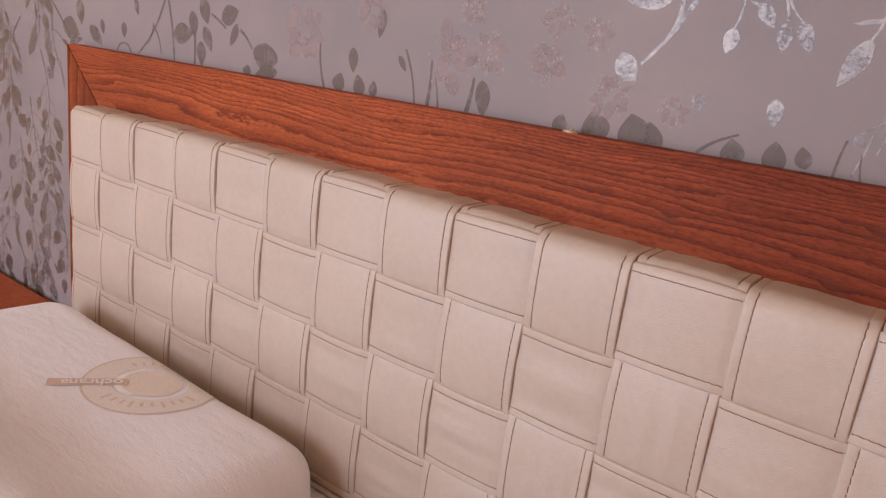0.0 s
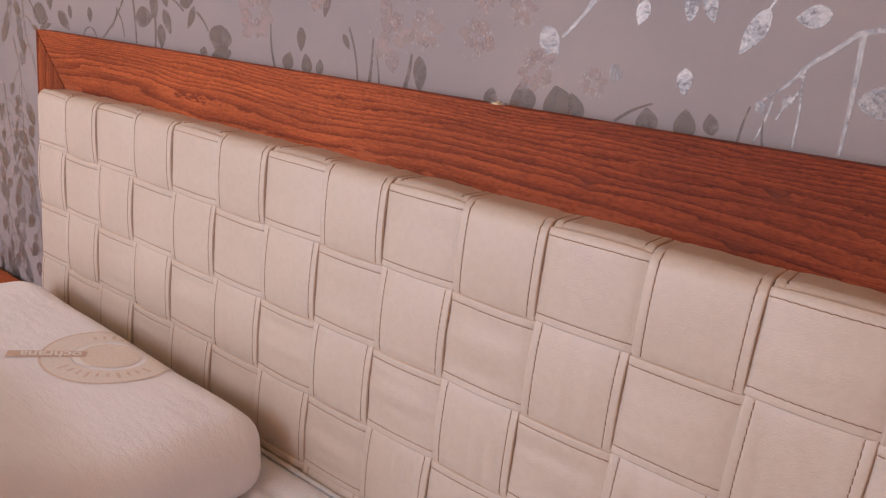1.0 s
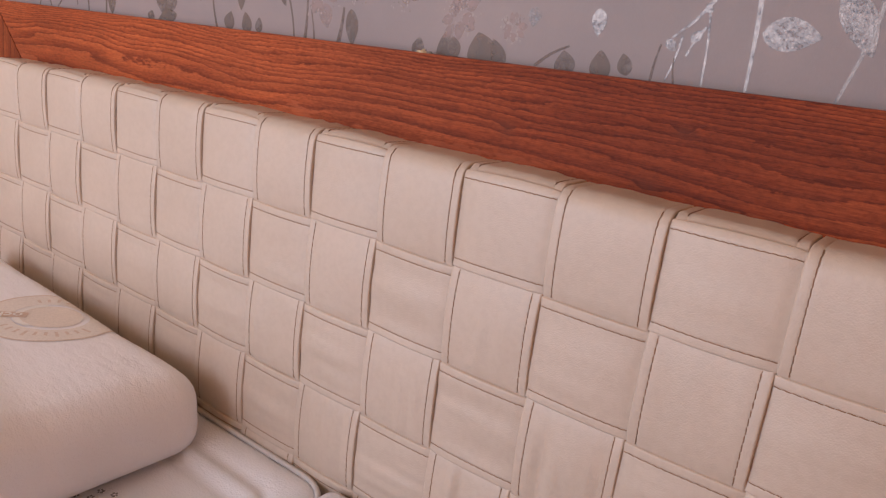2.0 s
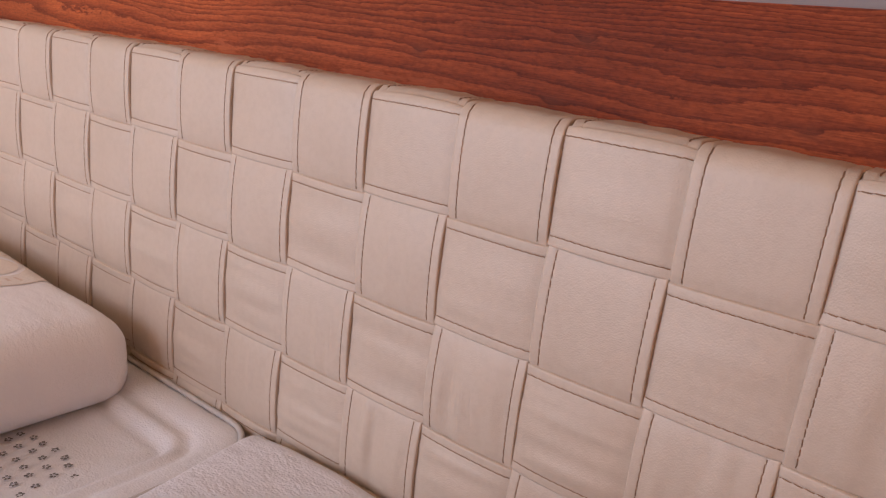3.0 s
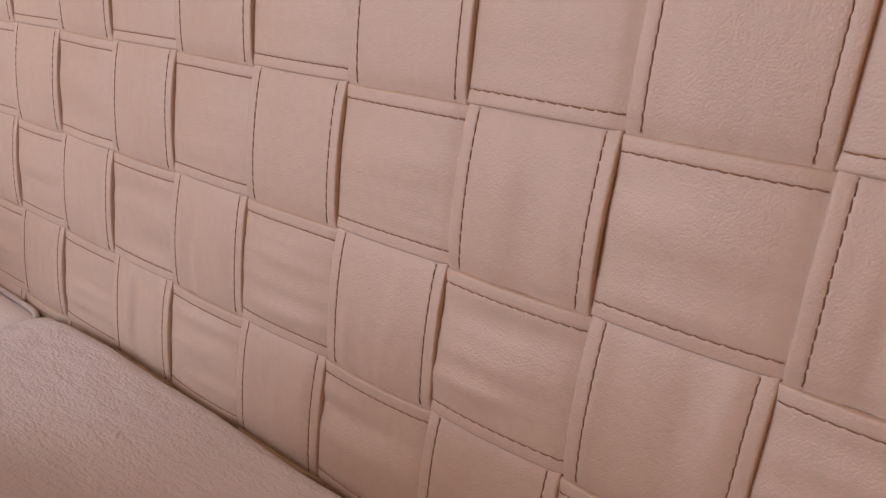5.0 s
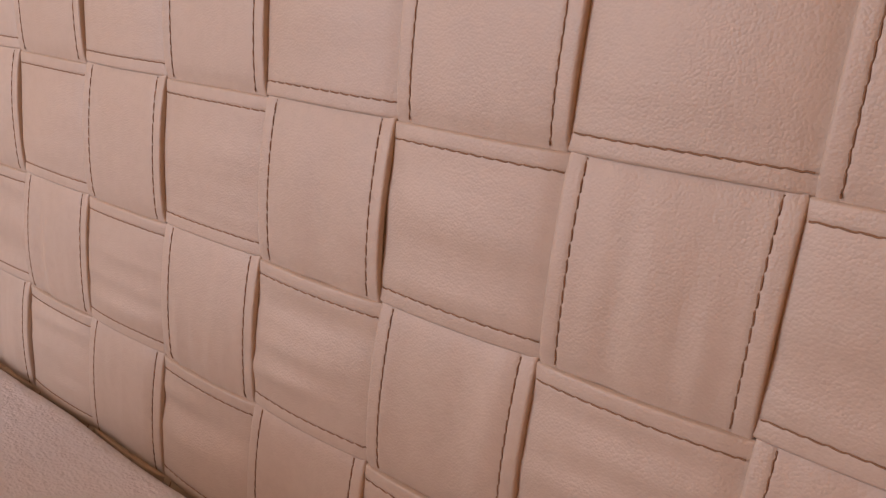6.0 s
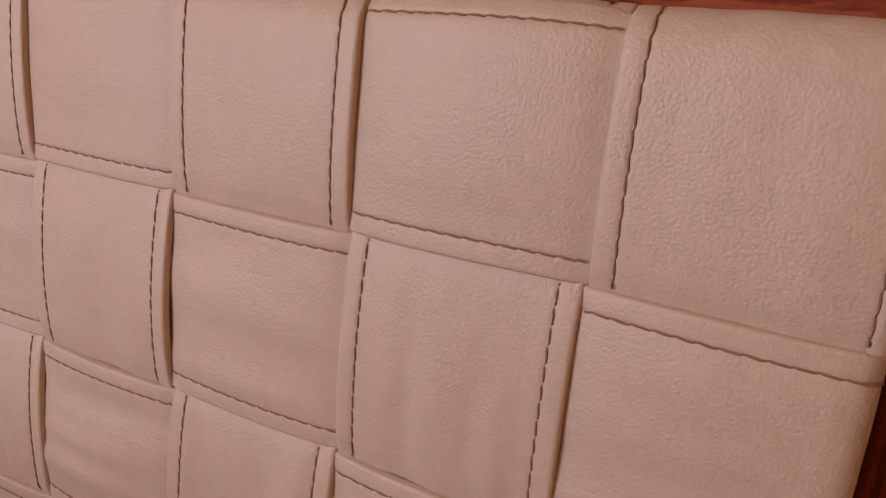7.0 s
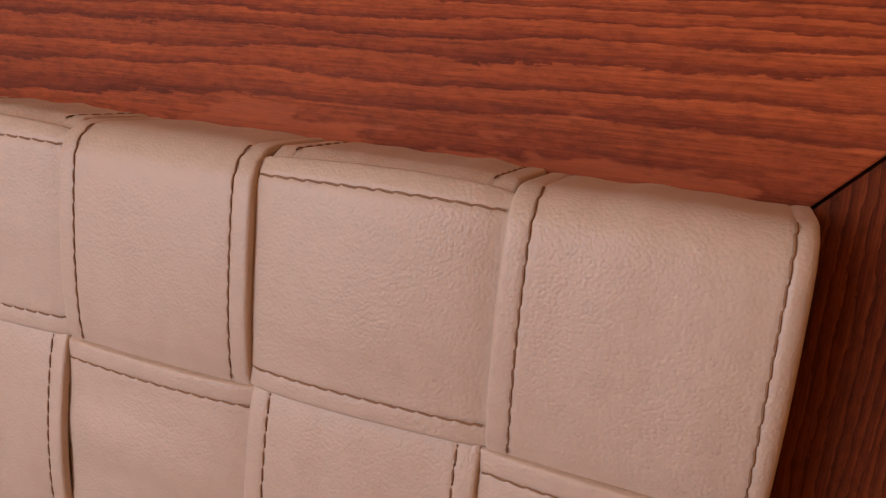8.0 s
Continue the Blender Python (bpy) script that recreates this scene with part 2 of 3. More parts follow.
def print_material(name, base, rough, scale, cover):
    """A thin printed ink that lets some of the paper through."""
    m, n, l, b = material(name, rough)
    v = coords(n, l, (1, 1, 1))
    worn = noise_tex(n, l, v, scale, 4, 0.65)
    l.new(ramp(n, l, worn, (0.3, tuple(0.88 * c for c in base)), (0.7, base)), b.inputs["Base Color"])
    l.new(ramp(n, l, worn, (0.30, (0.25 * cover, 0.25 * cover, 0.25 * cover)), (0.52, (cover, cover, cover))), b.inputs["Alpha"])
    return m


WALLPAPER, FOIL = wallpaper_material(), foil_material()
FADED = print_material("faded_flower_print", (0.45, 0.325, 0.305), 0.62, 60, 0.6)
# matt brown puts the foil's dark reflection into the print's colour
DARK_FOIL_PRINT = print_material("dark_foil_leaf_print", (0.200, 0.146, 0.122), 0.6, 45, 0.66)
FLECK = print_material("pale_fleck_print", (0.45, 0.37, 0.34), 0.5, 200, 0.9)


# ======================= mesh helpers =======================
def to_object(name, bm, mat, parent=None, label="", smooth=True):
    me = bpy.data.meshes.new(name)
    bm.normal_update()
    bm.to_mesh(me)
    bm.free()
    if mat:
        me.materials.append(mat)
    if smooth:
        me.polygons.foreach_set("use_smooth", [True] * len(me.polygons))
    ob = new(name, me)
    if parent:
        ob.parent = parent
    return tagged(ob, label)


def part(name, bm, mat, parent, label="", smooth=True):
    return to_object(name, bm, mat, parent, label, smooth)


def empty(name, label, category, kind="", group=""):
    ob = new(name)
    ob.empty_display_size = 0.05
    return tagged(ob, label, category, group, kind)


def box(bm, x0, x1, y0, y1, z0, z1, bevel=0.0, segments=2):
    made = bmesh.ops.create_cube(bm, size=1.0, matrix=Matrix.Translation(((x0 + x1) / 2, (y0 + y1) / 2, (z0 + z1) / 2)) @ Matrix.Diagonal((x1 - x0, y1 - y0, z1 - z0, 1)))
    if bevel:
        edges = {e for v in made["verts"] for e in v.link_edges}
        bmesh.ops.bevel(bm, geom=list(edges), offset=bevel, segments=segments, affect="EDGES", profile=0.6)
    return bm


def box_part(name, dims, mat, parent=None, label="", bevel=0.0, smooth=False):
    return to_object(name, box(bmesh.new(), *dims, bevel), mat, parent, label, smooth)


def grid_faces(bm, rows):
    for r0, r1 in zip(rows, rows[1:]):
        for k in range(len(r0) - 1):
            bm.faces.new((r0[k], r0[k + 1], r1[k + 1], r1[k]))


def tube(bm, points, radius, sides=6):
    """A round cord through the points, with tapering radius if a pair is given."""
    r0, r1 = radius if isinstance(radius, tuple) else (radius, radius)
    pts, rows = [Vector(p) for p in points], []
    for k, p in enumerate(pts):
        d = (pts[min(k + 1, len(pts) - 1)] - pts[max(k - 1, 0)]).normalized()
        side = d.cross(Vector((0, 0, 1)))
        side = side.normalized() if side.length > 1e-3 else Vector((1, 0, 0))
        up, r = side.cross(d), r0 + (r1 - r0) * k / max(len(pts) - 1, 1)
        ring = [bm.verts.new(p + r * (math.cos(a) * side + math.sin(a) * up)) for a in (2 * math.pi * q / sides for q in range(sides))]
        rows.append(ring + ring[:1])
    grid_faces(bm, rows)
    return bm


# ======================= room shell =======================
T = 0.12
wall_north = box_part("wall_north", (ROOM_X0 - T, ROOM_X1 + T, WALL, WALL + T, 0, ROOM_H), WALLPAPER)
tagged(wall_north, "mauve grey wallpapered wall with silvery leaf sprigs", "wall", kind="structure")
# added side walls, unseen, that throw warm light back on the bed
for name, dims in (("wall_west", (ROOM_X0 - T, ROOM_X0, ROOM_Y0, WALL, 0, ROOM_H)), ("wall_east", (ROOM_X1, ROOM_X1 + T, ROOM_Y0, WALL, 0, ROOM_H))):
    pale = name == "wall_west"
    tagged(box_part(name, dims, PALE_PAINT if pale else PAINT), "unseen pale ochre bedroom wall that warms bounced light" if pale else "unseen ochre bedroom wall that warms bounced light", "wall", kind="structure")
bm = bmesh.new()
for dims in ((ROOM_X0 - T, WIN_X0, ROOM_Y0 - T, ROOM_Y0, 0, ROOM_H), (WIN_X1, ROOM_X1 + T, ROOM_Y0 - T, ROOM_Y0, 0, ROOM_H), (WIN_X0, WIN_X1, ROOM_Y0 - T, ROOM_Y0, 0, WIN_Z0), (WIN_X0, WIN_X1, ROOM_Y0 - T, ROOM_Y0, WIN_Z1, ROOM_H)):
    box(bm, *dims)
tagged(to_object("wall_south", bm, PAINT, smooth=False), "unseen ochre wall with a window opening, warms bounced light", "wall", kind="structure")
tagged(box_part("floor", (ROOM_X0 - T, ROOM_X1 + T, ROOM_Y0 - T, WALL + T, -0.1, 0), FLOOR_WOOD), "unseen brown wooden floor that warms bounced light", "floor", kind="structure")
tagged(box_part("ceiling", (ROOM_X0 - T, ROOM_X1 + T, ROOM_Y0 - T, WALL + T, ROOM_H, ROOM_H + 0.1), CEILING_PAINT), "unseen cream ceiling that warms bounced light", "ceiling", kind="structure")
window = tagged(empty("window_1", "white framed bedroom window", "window"), kind="structure")
for dims in ((WIN_X0, WIN_X0 + 0.05, ROOM_Y0 - 0.1, ROOM_Y0 - 0.05, WIN_Z0, WIN_Z1), (WIN_X1 - 0.05, WIN_X1, ROOM_Y0 - 0.1, ROOM_Y0 - 0.05, WIN_Z0, WIN_Z1), (WIN_X0 + 0.05, WIN_X1 - 0.05, ROOM_Y0 - 0.1, ROOM_Y0 - 0.05, WIN_Z0, WIN_Z0 + 0.05), (WIN_X0 + 0.05, WIN_X1 - 0.05, ROOM_Y0 - 0.1, ROOM_Y0 - 0.05, WIN_Z1 - 0.05, WIN_Z1)):
    box_part("window_frame", dims, WINDOW_WHITE, window)

# ======================= bed =======================
PX, Q, COLS, ROWS_N, TOP = 0.0899, 0.0905, 18, 7, 1.0
LEFT_END, RIGHT_END = 0.008, 1.6133
ROUND, BOARD_Y = 0.014, 0.046


def surface(x, h, out):
    """A point of the padded panel: x along it, h the height unrolled over its rounded top, out the distance off the padding."""
    bend = TOP - ROUND - 0.0044 - 0.0035 * math.exp(-(x / 0.15) ** 2) + 0.0046 * math.sin(math.pi * max(0.0, min(1.0, x / 1.62)))
    if h <= bend:
        y, z, ny, nz = 0.0, h, -1.0, 0.0
    else:
        a = min((h - bend) / ROUND, math.pi / 2)
        y, z, ny, nz = ROUND * (1 - math.cos(a)), bend + ROUND * math.sin(a), -math.cos(a), math.sin(a)
        y += max(h - bend - ROUND * math.pi / 2, 0)
    nx, er = 0.0, 0.004
    for end, way in ((LEFT_END, -1), (RIGHT_END, 1)):
        past = (x - end) * way + er
        if past > 0:
            a = min(past / er, math.pi / 2)
            x = end + way * (-er + er * math.sin(a))
            y += er * (1 - math.cos(a)) + max(past - er * math.pi / 2, 0)
            nx = 0.25 * way * math.sin(a)
            ny, nz = ny * math.cos(a), nz * math.cos(a)
    return Vector((x + nx * out, y + ny * out, z + nz * out))


def weave(k, along, upright):
    """Rise of a strap over and under its neighbours. along is counted in cells from 0."""
    cell = math.floor(along)
    v = 2 * (along - cell) - 1
    over = (k + cell) % 2 == (1 if upright else 0)
    c = max(math.cos(math.pi * v / 2), 0.0)
    if over:
        return (0.0041 if upright else 0.0031) * c ** 0.6 * (0.05 if along < 1 and upright else 1.0)
    return -0.0038 * c ** 0.4 * (0.04 if along < 1 and upright else 1.0)


HEM = 0.82


def cross(a):
    """Thickness across a strap: rolled edge, hem, stitch groove, soft middle."""
    b = abs(a)
    hem = 0.00018 * math.exp(-((b - 0.91) / 0.075) ** 4)
    groove = -0.00032 * math.exp(-((b - HEM) / 0.016) ** 2)
    middle = 0.0009 * max(1 - (b / HEM) ** 2, 0)
    roll = -0.0008 * max((b - 0.975) / 0.025, 0) ** 2
    return hem + groove + middle + roll


HALF_ACROSS = [0.055 * q for q in range(1, 14)] + [0.745, 0.775, 0.80, 0.811, 0.82, 0.829, 0.84, 0.865, 0.91, 0.945, 0.968, 0.985, 1, 1]
ACROSS = [-b for b in HALF_ACROSS[::-1]] + [0] + HALF_ACROSS


def ripple(x, h, upright, seed):
    """Soft pull creases that run along the strap."""
    p = Vector((x * 42, h * 6, seed)) if upright else Vector((x * 6, h * 42, seed))
    q = Vector((x * 14, h * 14, seed + 9))
    low = max(0.0, min(1.0, (0.95 - h) / 0.2)) * (0.35 + 0.65 * max(0.0, min(1.0, (x - 0.45) / 0.4)))
    crest = 0.0016 * noise.noise(Vector((x * 70, seed, 3))) * max(0.0, min(1.0, (h - 0.975) / 0.03)) if upright else 0.0
    f = Vector((x * 88, h * 7, seed + 4)) if upright else Vector((x * 7, h * 88, seed + 4))
    fold = (0.0031 if upright else 0.0023) * low * noise.noise(f) * (0.6 + noise.noise(q))
    return crest + fold + noise.noise(p) * (0.0007 + 0.0029 * low) + noise.noise(q) * 0.0008


def strap_point(k, upright, along, a, extra=0.0):
    seed = k * 3.7 + (50 if upright else 0)
    if upright:
        wob = 0.0006 * noise.noise(Vector((along * 1.3, seed, 0)))
        x0, x1 = (LEFT_END if k == 1 else (k - 1) * PX), (RIGHT_END + 0.002 if k == COLS else k * PX)
        half = (x1 - x0) / 2 - 0.0004
        x, h = (x0 + x1) / 2 + a * half + wob, TOP - along * Q
    else:
        half = Q / 2 - 0.0004
        wob = 0.0008 * noise.noise(Vector((along * 1.3, seed, 0)))
        x, h = along * PX, TOP - (k - 0.5) * Q - a * half + wob
        if k == 1:
            h -= 0.0036 * (1 - a) / 2
    out = weave(k, along + 1, upright) + cross(a) * (1.0 if upright else 0.9)
    slack = 1.0 - 0.6 * max(0.0, min(1.0, (abs(a) - 0.62) / 0.2))
    slack *= 0.4 + 0.6 * math.sin(math.pi * (along - math.floor(along)))
    return surface(x, h, out + slack * ripple(x, h, upright, seed) + extra)


def make_strap(k, upright, parent):
    bm, rows = bmesh.new(), []
    start, stop, step = (-0.48, ROWS_N, 1 / 14) if upright else (-0.05, COLS + 0.1, 1 / 14)
    for s in np.arange(start, stop + 1e-6, step):
        row = [bm.verts.new(strap_point(k, upright, s, a, -0.0026 if q in (0, len(ACROSS) - 1) else 0.0)) for q, a in enumerate(ACROSS)]
        rows.append(row)
    grid_faces(bm, rows)
    bmesh.ops.recalc_face_normals(bm, faces=bm.faces)
    strap = part("leather_strap", bm, LEATHER_V if upright else LEATHER_H, parent, "upright cream leather strap" if upright else "level cream leather strap")
    if sum(p.normal.y for p in strap.data.polygons) > 0:
        strap.data.flip_normals()
    rng = random.Random(k + (100 if upright else 0))
    bm = bmesh.new()
    stitch = 0.0066 / (Q if upright else PX)
    for side in (-HEM, HEM):
        for c in range(math.floor(start), math.ceil(stop)):
            if (k + c + 1) % 2 != (1 if upright else 0):
                continue
            run, s, first, last = [], max(c + 0.008, start + 0.01), c, min(c + 0.992, stop - 0.01)
            while s < last:
                f = (s / stitch) % 1.0
                lat = 0.013 * (f - 0.5) + rng.uniform(-0.002, 0.002)
                run.append(strap_point(k, upright, s, side + lat, 0.0003 - 0.0008 * (1 - math.sin(math.pi * f)) ** 2))
                s += stitch / 5
            if len(run) > 2:
                tube(bm, run, 0.00042, 5)
    tagged(part("stitching", bm, THREAD, strap, "dark brown contrast stitching"), kind="stuff")
    return strap


headboard = empty("headboard", "reddish stained pine headboard with woven cream leather panel", "headboard")
for k in range(1, COLS + 1):
    make_strap(k, True, headboard)
for k in range(1, ROWS_N + 1):
    make_strap(k, False, headboard)

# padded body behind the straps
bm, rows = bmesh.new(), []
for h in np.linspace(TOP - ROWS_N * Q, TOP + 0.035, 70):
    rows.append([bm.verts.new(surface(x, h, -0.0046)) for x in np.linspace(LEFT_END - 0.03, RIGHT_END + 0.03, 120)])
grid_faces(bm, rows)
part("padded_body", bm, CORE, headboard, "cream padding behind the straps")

# wooden frame with mitred corners
FX0, FX1, FZ_LEFT, FZ_RIGHT, FW, FD = -0.088, 1.704, 1.0755, 1.0900, 0.125, 0.0225
FZ = 1.0835


def board(name, corners, mat):
    bm = bmesh.new()
    front = [bm.verts.new((x, BOARD_Y, z)) for x, z in corners]
    back = [bm.verts.new((x, BOARD_Y + FD, z)) for x, z in corners]
    bm.faces.new(front)
    bm.faces.new(back[::-1])
    for q in range(4):
        bm.faces.new((front[q], back[q], back[(q + 1) % 4], front[(q + 1) % 4]))
    bmesh.ops.recalc_face_normals(bm, faces=bm.faces)
    bmesh.ops.bevel(bm, geom=list(bm.edges), offset=0.0006, segments=2, affect="EDGES")
    return part(name, bm, mat, headboard, smooth=False)


gap = 0.0009
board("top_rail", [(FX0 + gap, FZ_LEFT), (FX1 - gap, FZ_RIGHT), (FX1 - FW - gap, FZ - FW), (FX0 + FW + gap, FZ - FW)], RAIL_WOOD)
board("side_stile", [(FX0, FZ_LEFT - gap), (FX0 + FW, FZ - FW - gap), (FX0 + FW, 0.0), (FX0, 0.0)], STILE_WOOD_FAR)
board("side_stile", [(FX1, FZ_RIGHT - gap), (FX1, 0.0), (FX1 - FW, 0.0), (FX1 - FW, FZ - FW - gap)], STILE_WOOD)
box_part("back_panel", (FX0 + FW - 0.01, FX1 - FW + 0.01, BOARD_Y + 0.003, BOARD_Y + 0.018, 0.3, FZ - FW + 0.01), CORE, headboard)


def bed_base():
    base = empty("bed_base", "reddish stained wooden bed base under two mattresses", "bed")
    for dims in ((0.0, 1.62, -2.03, -1.99, 0.1, 0.42), (0.0, 0.03, -1.99, -0.012, 0.1, 0.42), (1.59, 1.62, -1.99, -0.012, 0.1, 0.42)):
        box_part("side_board", dims, RAIL_WOOD, base, bevel=0.003)
    box_part("slat_deck", (0.03, 1.59, -1.99, -0.012, 0.34, 0.40), CORE, base)
    for x in (0.06, 1.56):
        for y in (-0.1, -1.9):
            box_part("leg", (x - 0.03, x + 0.03, y - 0.03, y + 0.03, 0.0, 0.34), RAIL_WOOD, base, bevel=0.004)
    return base


bed_base()

MATTRESS_TOP = 0.626


def edge_distance(x, y, x0, x1, y0, y1, r):
    """How far a point lies inside a rectangle with round corners."""
    cx, cy = max(x0 + r - x, x - x1 + r, 0), max(y0 + r - y, y - y1 + r, 0)
    if cx > 0 and cy > 0:
        return r - math.hypot(cx, cy)
    return min(x - x0, x1 - x, y - y0, y1 - y)


def quilt(d, c):
    """Height of the quilted top by the distance d from its edge and c from a rounder edge: a raised border, two channels, a lower middle."""
    z = MATTRESS_TOP - 0.003 * max(1 - d / 0.012, 0) ** 2 - 0.020 * (1 - math.exp(-(max(d - 0.012, 0) / 0.055) ** 2))
    for at, deep, wide in ((0.040, 0.0040, 0.0075), (0.068, 0.0040, 0.0070)):
        z -= deep * math.exp(-((c - at) / wide) ** 2)
    return z + 0.003 * math.exp(-((c - 0.054) / 0.009) ** 2)


def make_mattress(x0, x1):
    y0, y1, r = -1.98, -0.006, 0.055
    ob = empty("mattress", "white quilted mattress with piped edge on the bed base", "mattress", group="mattresses of the bed")
    xs = np.concatenate([np.arange(x0, x1, 0.0055), [x1]])
    ys = np.concatenate([np.linspace(y0, -0.42, 40), np.arange(-0.41, y1, 0.005), [y1]])
    bm, rows = bmesh.new(), []
    for y in ys:
        row = []
        for x in xs:
            d = edge_distance(x, y, x0, x1, y0, y1, r)
            c = edge_distance(x, y, x0, x1, y0, y1, 0.085)
            px, py = x, y
            if d < 0:
                cx, cy = (x0 + r if x < x0 + r else x1 - r), (y0 + r if y < y0 + r else y1 - r)
                s = r / (r - d)
                px, py, d = cx + (x - cx) * s, cy + (y - cy) * s, 0
            row.append(bm.verts.new((px, py, quilt(d, c) + 0.0012 * noise.noise(Vector((px * 22, py * 22, x0))))))
        rows.append(row)
    grid_faces(bm, rows)
    part("quilted_top", bm, MATTRESS_CLOTH, ob)
    outline = []
    for cx, cy, a0 in ((x1 - r, y1 - r, 0), (x0 + r, y1 - r, 90), (x0 + r, y0 + r, 180), (x1 - r, y0 + r, 270)):
        outline += [(cx + r * math.cos(radians(a0 + a)), cy + r * math.sin(radians(a0 + a))) for a in range(0, 91, 9)]
    outline.append(outline[0])
    part("piping", tube(bmesh.new(), [(x, y, MATTRESS_TOP + 0.001) for x, y in outline], 0.0032, 8), PIPING, ob, "white corded edge piping")
    bm, rows = bmesh.new(), []
    for z in np.linspace(0.402, MATTRESS_TOP - 0.009, 12):
        bulge = 0.004 * math.sin((z - 0.4) / 0.2 * math.pi)
        rows.append([bm.verts.new((x + bulge * (1 if x > (x0 + x1) / 2 else -1) * 0.5, y, z)) for x, y in outline])
    grid_faces(bm, rows)
    bm.faces.new(rows[0][:-1])
    part("side_border", bm, MATTRESS_CLOTH, ob)
    return ob


mattress_left = make_mattress(0.005, 0.798)
mattress_right = make_mattress(0.818, 1.612)

# grey flower prints on the ticking, in bowed rows
rng = random.Random(5)
bm = bmesh.new()
for ring in range(6):
    rad = 0.183 - ring * 0.0165
    for q in range(40):
        ang = radians(-45) + (q + 0.5 * (ring % 2)) * 0.0175 / rad
        fx, fy = 0.66 + rad * math.cos(ang) + rng.uniform(-0.002, 0.002), -0.33 + rad * math.sin(ang) + rng.uniform(-0.002, 0.002)
        if ang > radians(120) or fx > 0.752 or rng.random() < 0.08:
            continue
        turn = rng.uniform(0, 6.28)
        for p in range(5):
            px, py = fx + 0.0027 * math.cos(turn + p * 1.257), fy + 0.0027 * math.sin(turn + p * 1.257)
            z = quilt(0.2, 0.2) + 0.0022
            bmesh.ops.create_circle(bm, cap_ends=True, segments=7, radius=rng.uniform(0.0012, 0.0018), matrix=Matrix.Translation((px, py, z)))
tagged(part("flower_print", bm, PRINT_GREY, mattress_left, "small grey printed flowers", smooth=False), kind="stuff")


def rounded_box(bm, x0, x1, y0, y1, z0, z1, r, n, shape):
    """A soft block: a divided cube drawn onto a box with round edges, then shaped."""
    cx, cy, cz = (x0 + x1) / 2, (y0 + y1) / 2, (z0 + z1) / 2
    hx, hy, hz = (x1 - x0) / 2, (y1 - y0) / 2, (z1 - z0) / 2
    bmesh.ops.create_cube(bm, size=2.0)
    bmesh.ops.subdivide_edges(bm, edges=list(bm.edges), cuts=n, use_grid_fill=True)
    for v in bm.verts:
        p = Vector((math.copysign(abs(v.co.x) ** 0.6, v.co.x) * hx, math.copysign(abs(v.co.y) ** 0.6, v.co.y) * hy, v.co.z * hz))
        q = Vector((max(-hx + r, min(hx - r, p.x)), max(-hy + r, min(hy - r, p.y)), max(-hz + r, min(hz - r, p.z))))
        d = p - q
        p = q + d.normalized() * r if d.length > 1e-9 else p
        v.co = shape(p.x + cx, p.y + cy, p.z + cz)
    return bm


P1 = (0.012, 0.615, -0.440, -0.032, MATTRESS_TOP - 0.020, 0.707, 0.036)


def pillow_one_shape(x, y, z):
    top = max(0.0, (z - P1[4]) / (P1[5] - P1[4]))
    # the high front lobe is out of view, raised to shade the headboard
    lobe = 0.052 * math.exp(-((y + 0.34) / 0.075) ** 2) + 0.006 * math.exp(-((y + 0.15) / 0.08) ** 2) + 0.003
    end = 0.012 * top ** 2 if x > 0.3 else -0.022 * top ** 2
    fade = min(1.0, abs(x - 0.3) / 0.3) ** 3
    wob = 0.0035 * noise.noise(Vector((x * 8, y * 8, z * 8)))
    drop = 0.016 * math.exp(-((x - 0.01) / 0.05) ** 2)
    return Vector((x - end * fade, y + wob * 0.5, z + top * (lobe + wob - drop - 0.030 * (x - 0.33))))


pillow = empty("pillow", "white foam pillow with tan printed emblem lying on mattress", "pillow", group="pillows on the bed")
part("cover", rounded_box(bmesh.new(), *P1, 44, pillow_one_shape), PILLOW_CLOTH, pillow)


def pillow_top(x, y):
    r, hz = P1[6], P1[5]
    dy = max(y - (P1[3] - r), 0)
    z = hz - r + math.sqrt(max(r * r - dy * dy, 0))
    return pillow_one_shape(x, y, z).z


# emblem: ring, bars in place of lettering, pale crescent and a banner with a word
EX, EY, ER = 0.376, -0.096, 0.078
DIRX, DIRY = -0.585, -0.811


def emblem_point(u, v, lift=0.0006):
    """u along the banner's reading way, v up from it."""
    x, y = EX + u * DIRX - v * DIRY * 1.0, EY + u * DIRY + v * DIRX
    y = min(y, P1[3] - 0.0005)
    return (x, y, pillow_top(x, y) + lift)


def emblem_band(bm, r0, r1, a0, a1, steps=40, lift=0.0006, sub=3):
    rows = []
    for q in range(sub + 1):
        r = r0 + (r1 - r0) * q / sub
        rows.append([bm.verts.new(emblem_point(r * math.cos(a), r * math.sin(a), lift)) for a in np.linspace(a0, a1, steps)])
    grid_faces(bm, rows)


bm = bmesh.new()
emblem_band(bm, ER - 0.0028, ER, 0, 2 * math.pi, 90, sub=1)
emblem = part("printed_ring", bm, LOGO_TAN, pillow, "tan printed ring emblem", smooth=False)
for a0, count in ((radians(35), 10), (radians(200), 9)):
    for q in range(count):
        a = a0 + q * radians(11.5)
        bm = bmesh.new()
        emblem_band(bm, 0.051, 0.061 + 0.004 * (q % 3 == 0), a, a + radians(3.6), 4, sub=2)
        part("lettering_bar", bm, LOGO_TAN, emblem, smooth=False)
bm = bmesh.new()
emblem_band(bm, 0.0435, ER - 0.0028, 0, 2 * math.pi, 90, 0.00045, 6)
part("ring_field", bm, LOGO_WASH, emblem, "faint pinkish ring field", smooth=False)
bm = bmesh.new()
emblem_band(bm, 0.0005, 0.036, 0, 2 * math.pi, 60, 0.00055, 8)
part("globe", bm, LOGO_PALE, emblem, "pale tan printed globe", smooth=False)
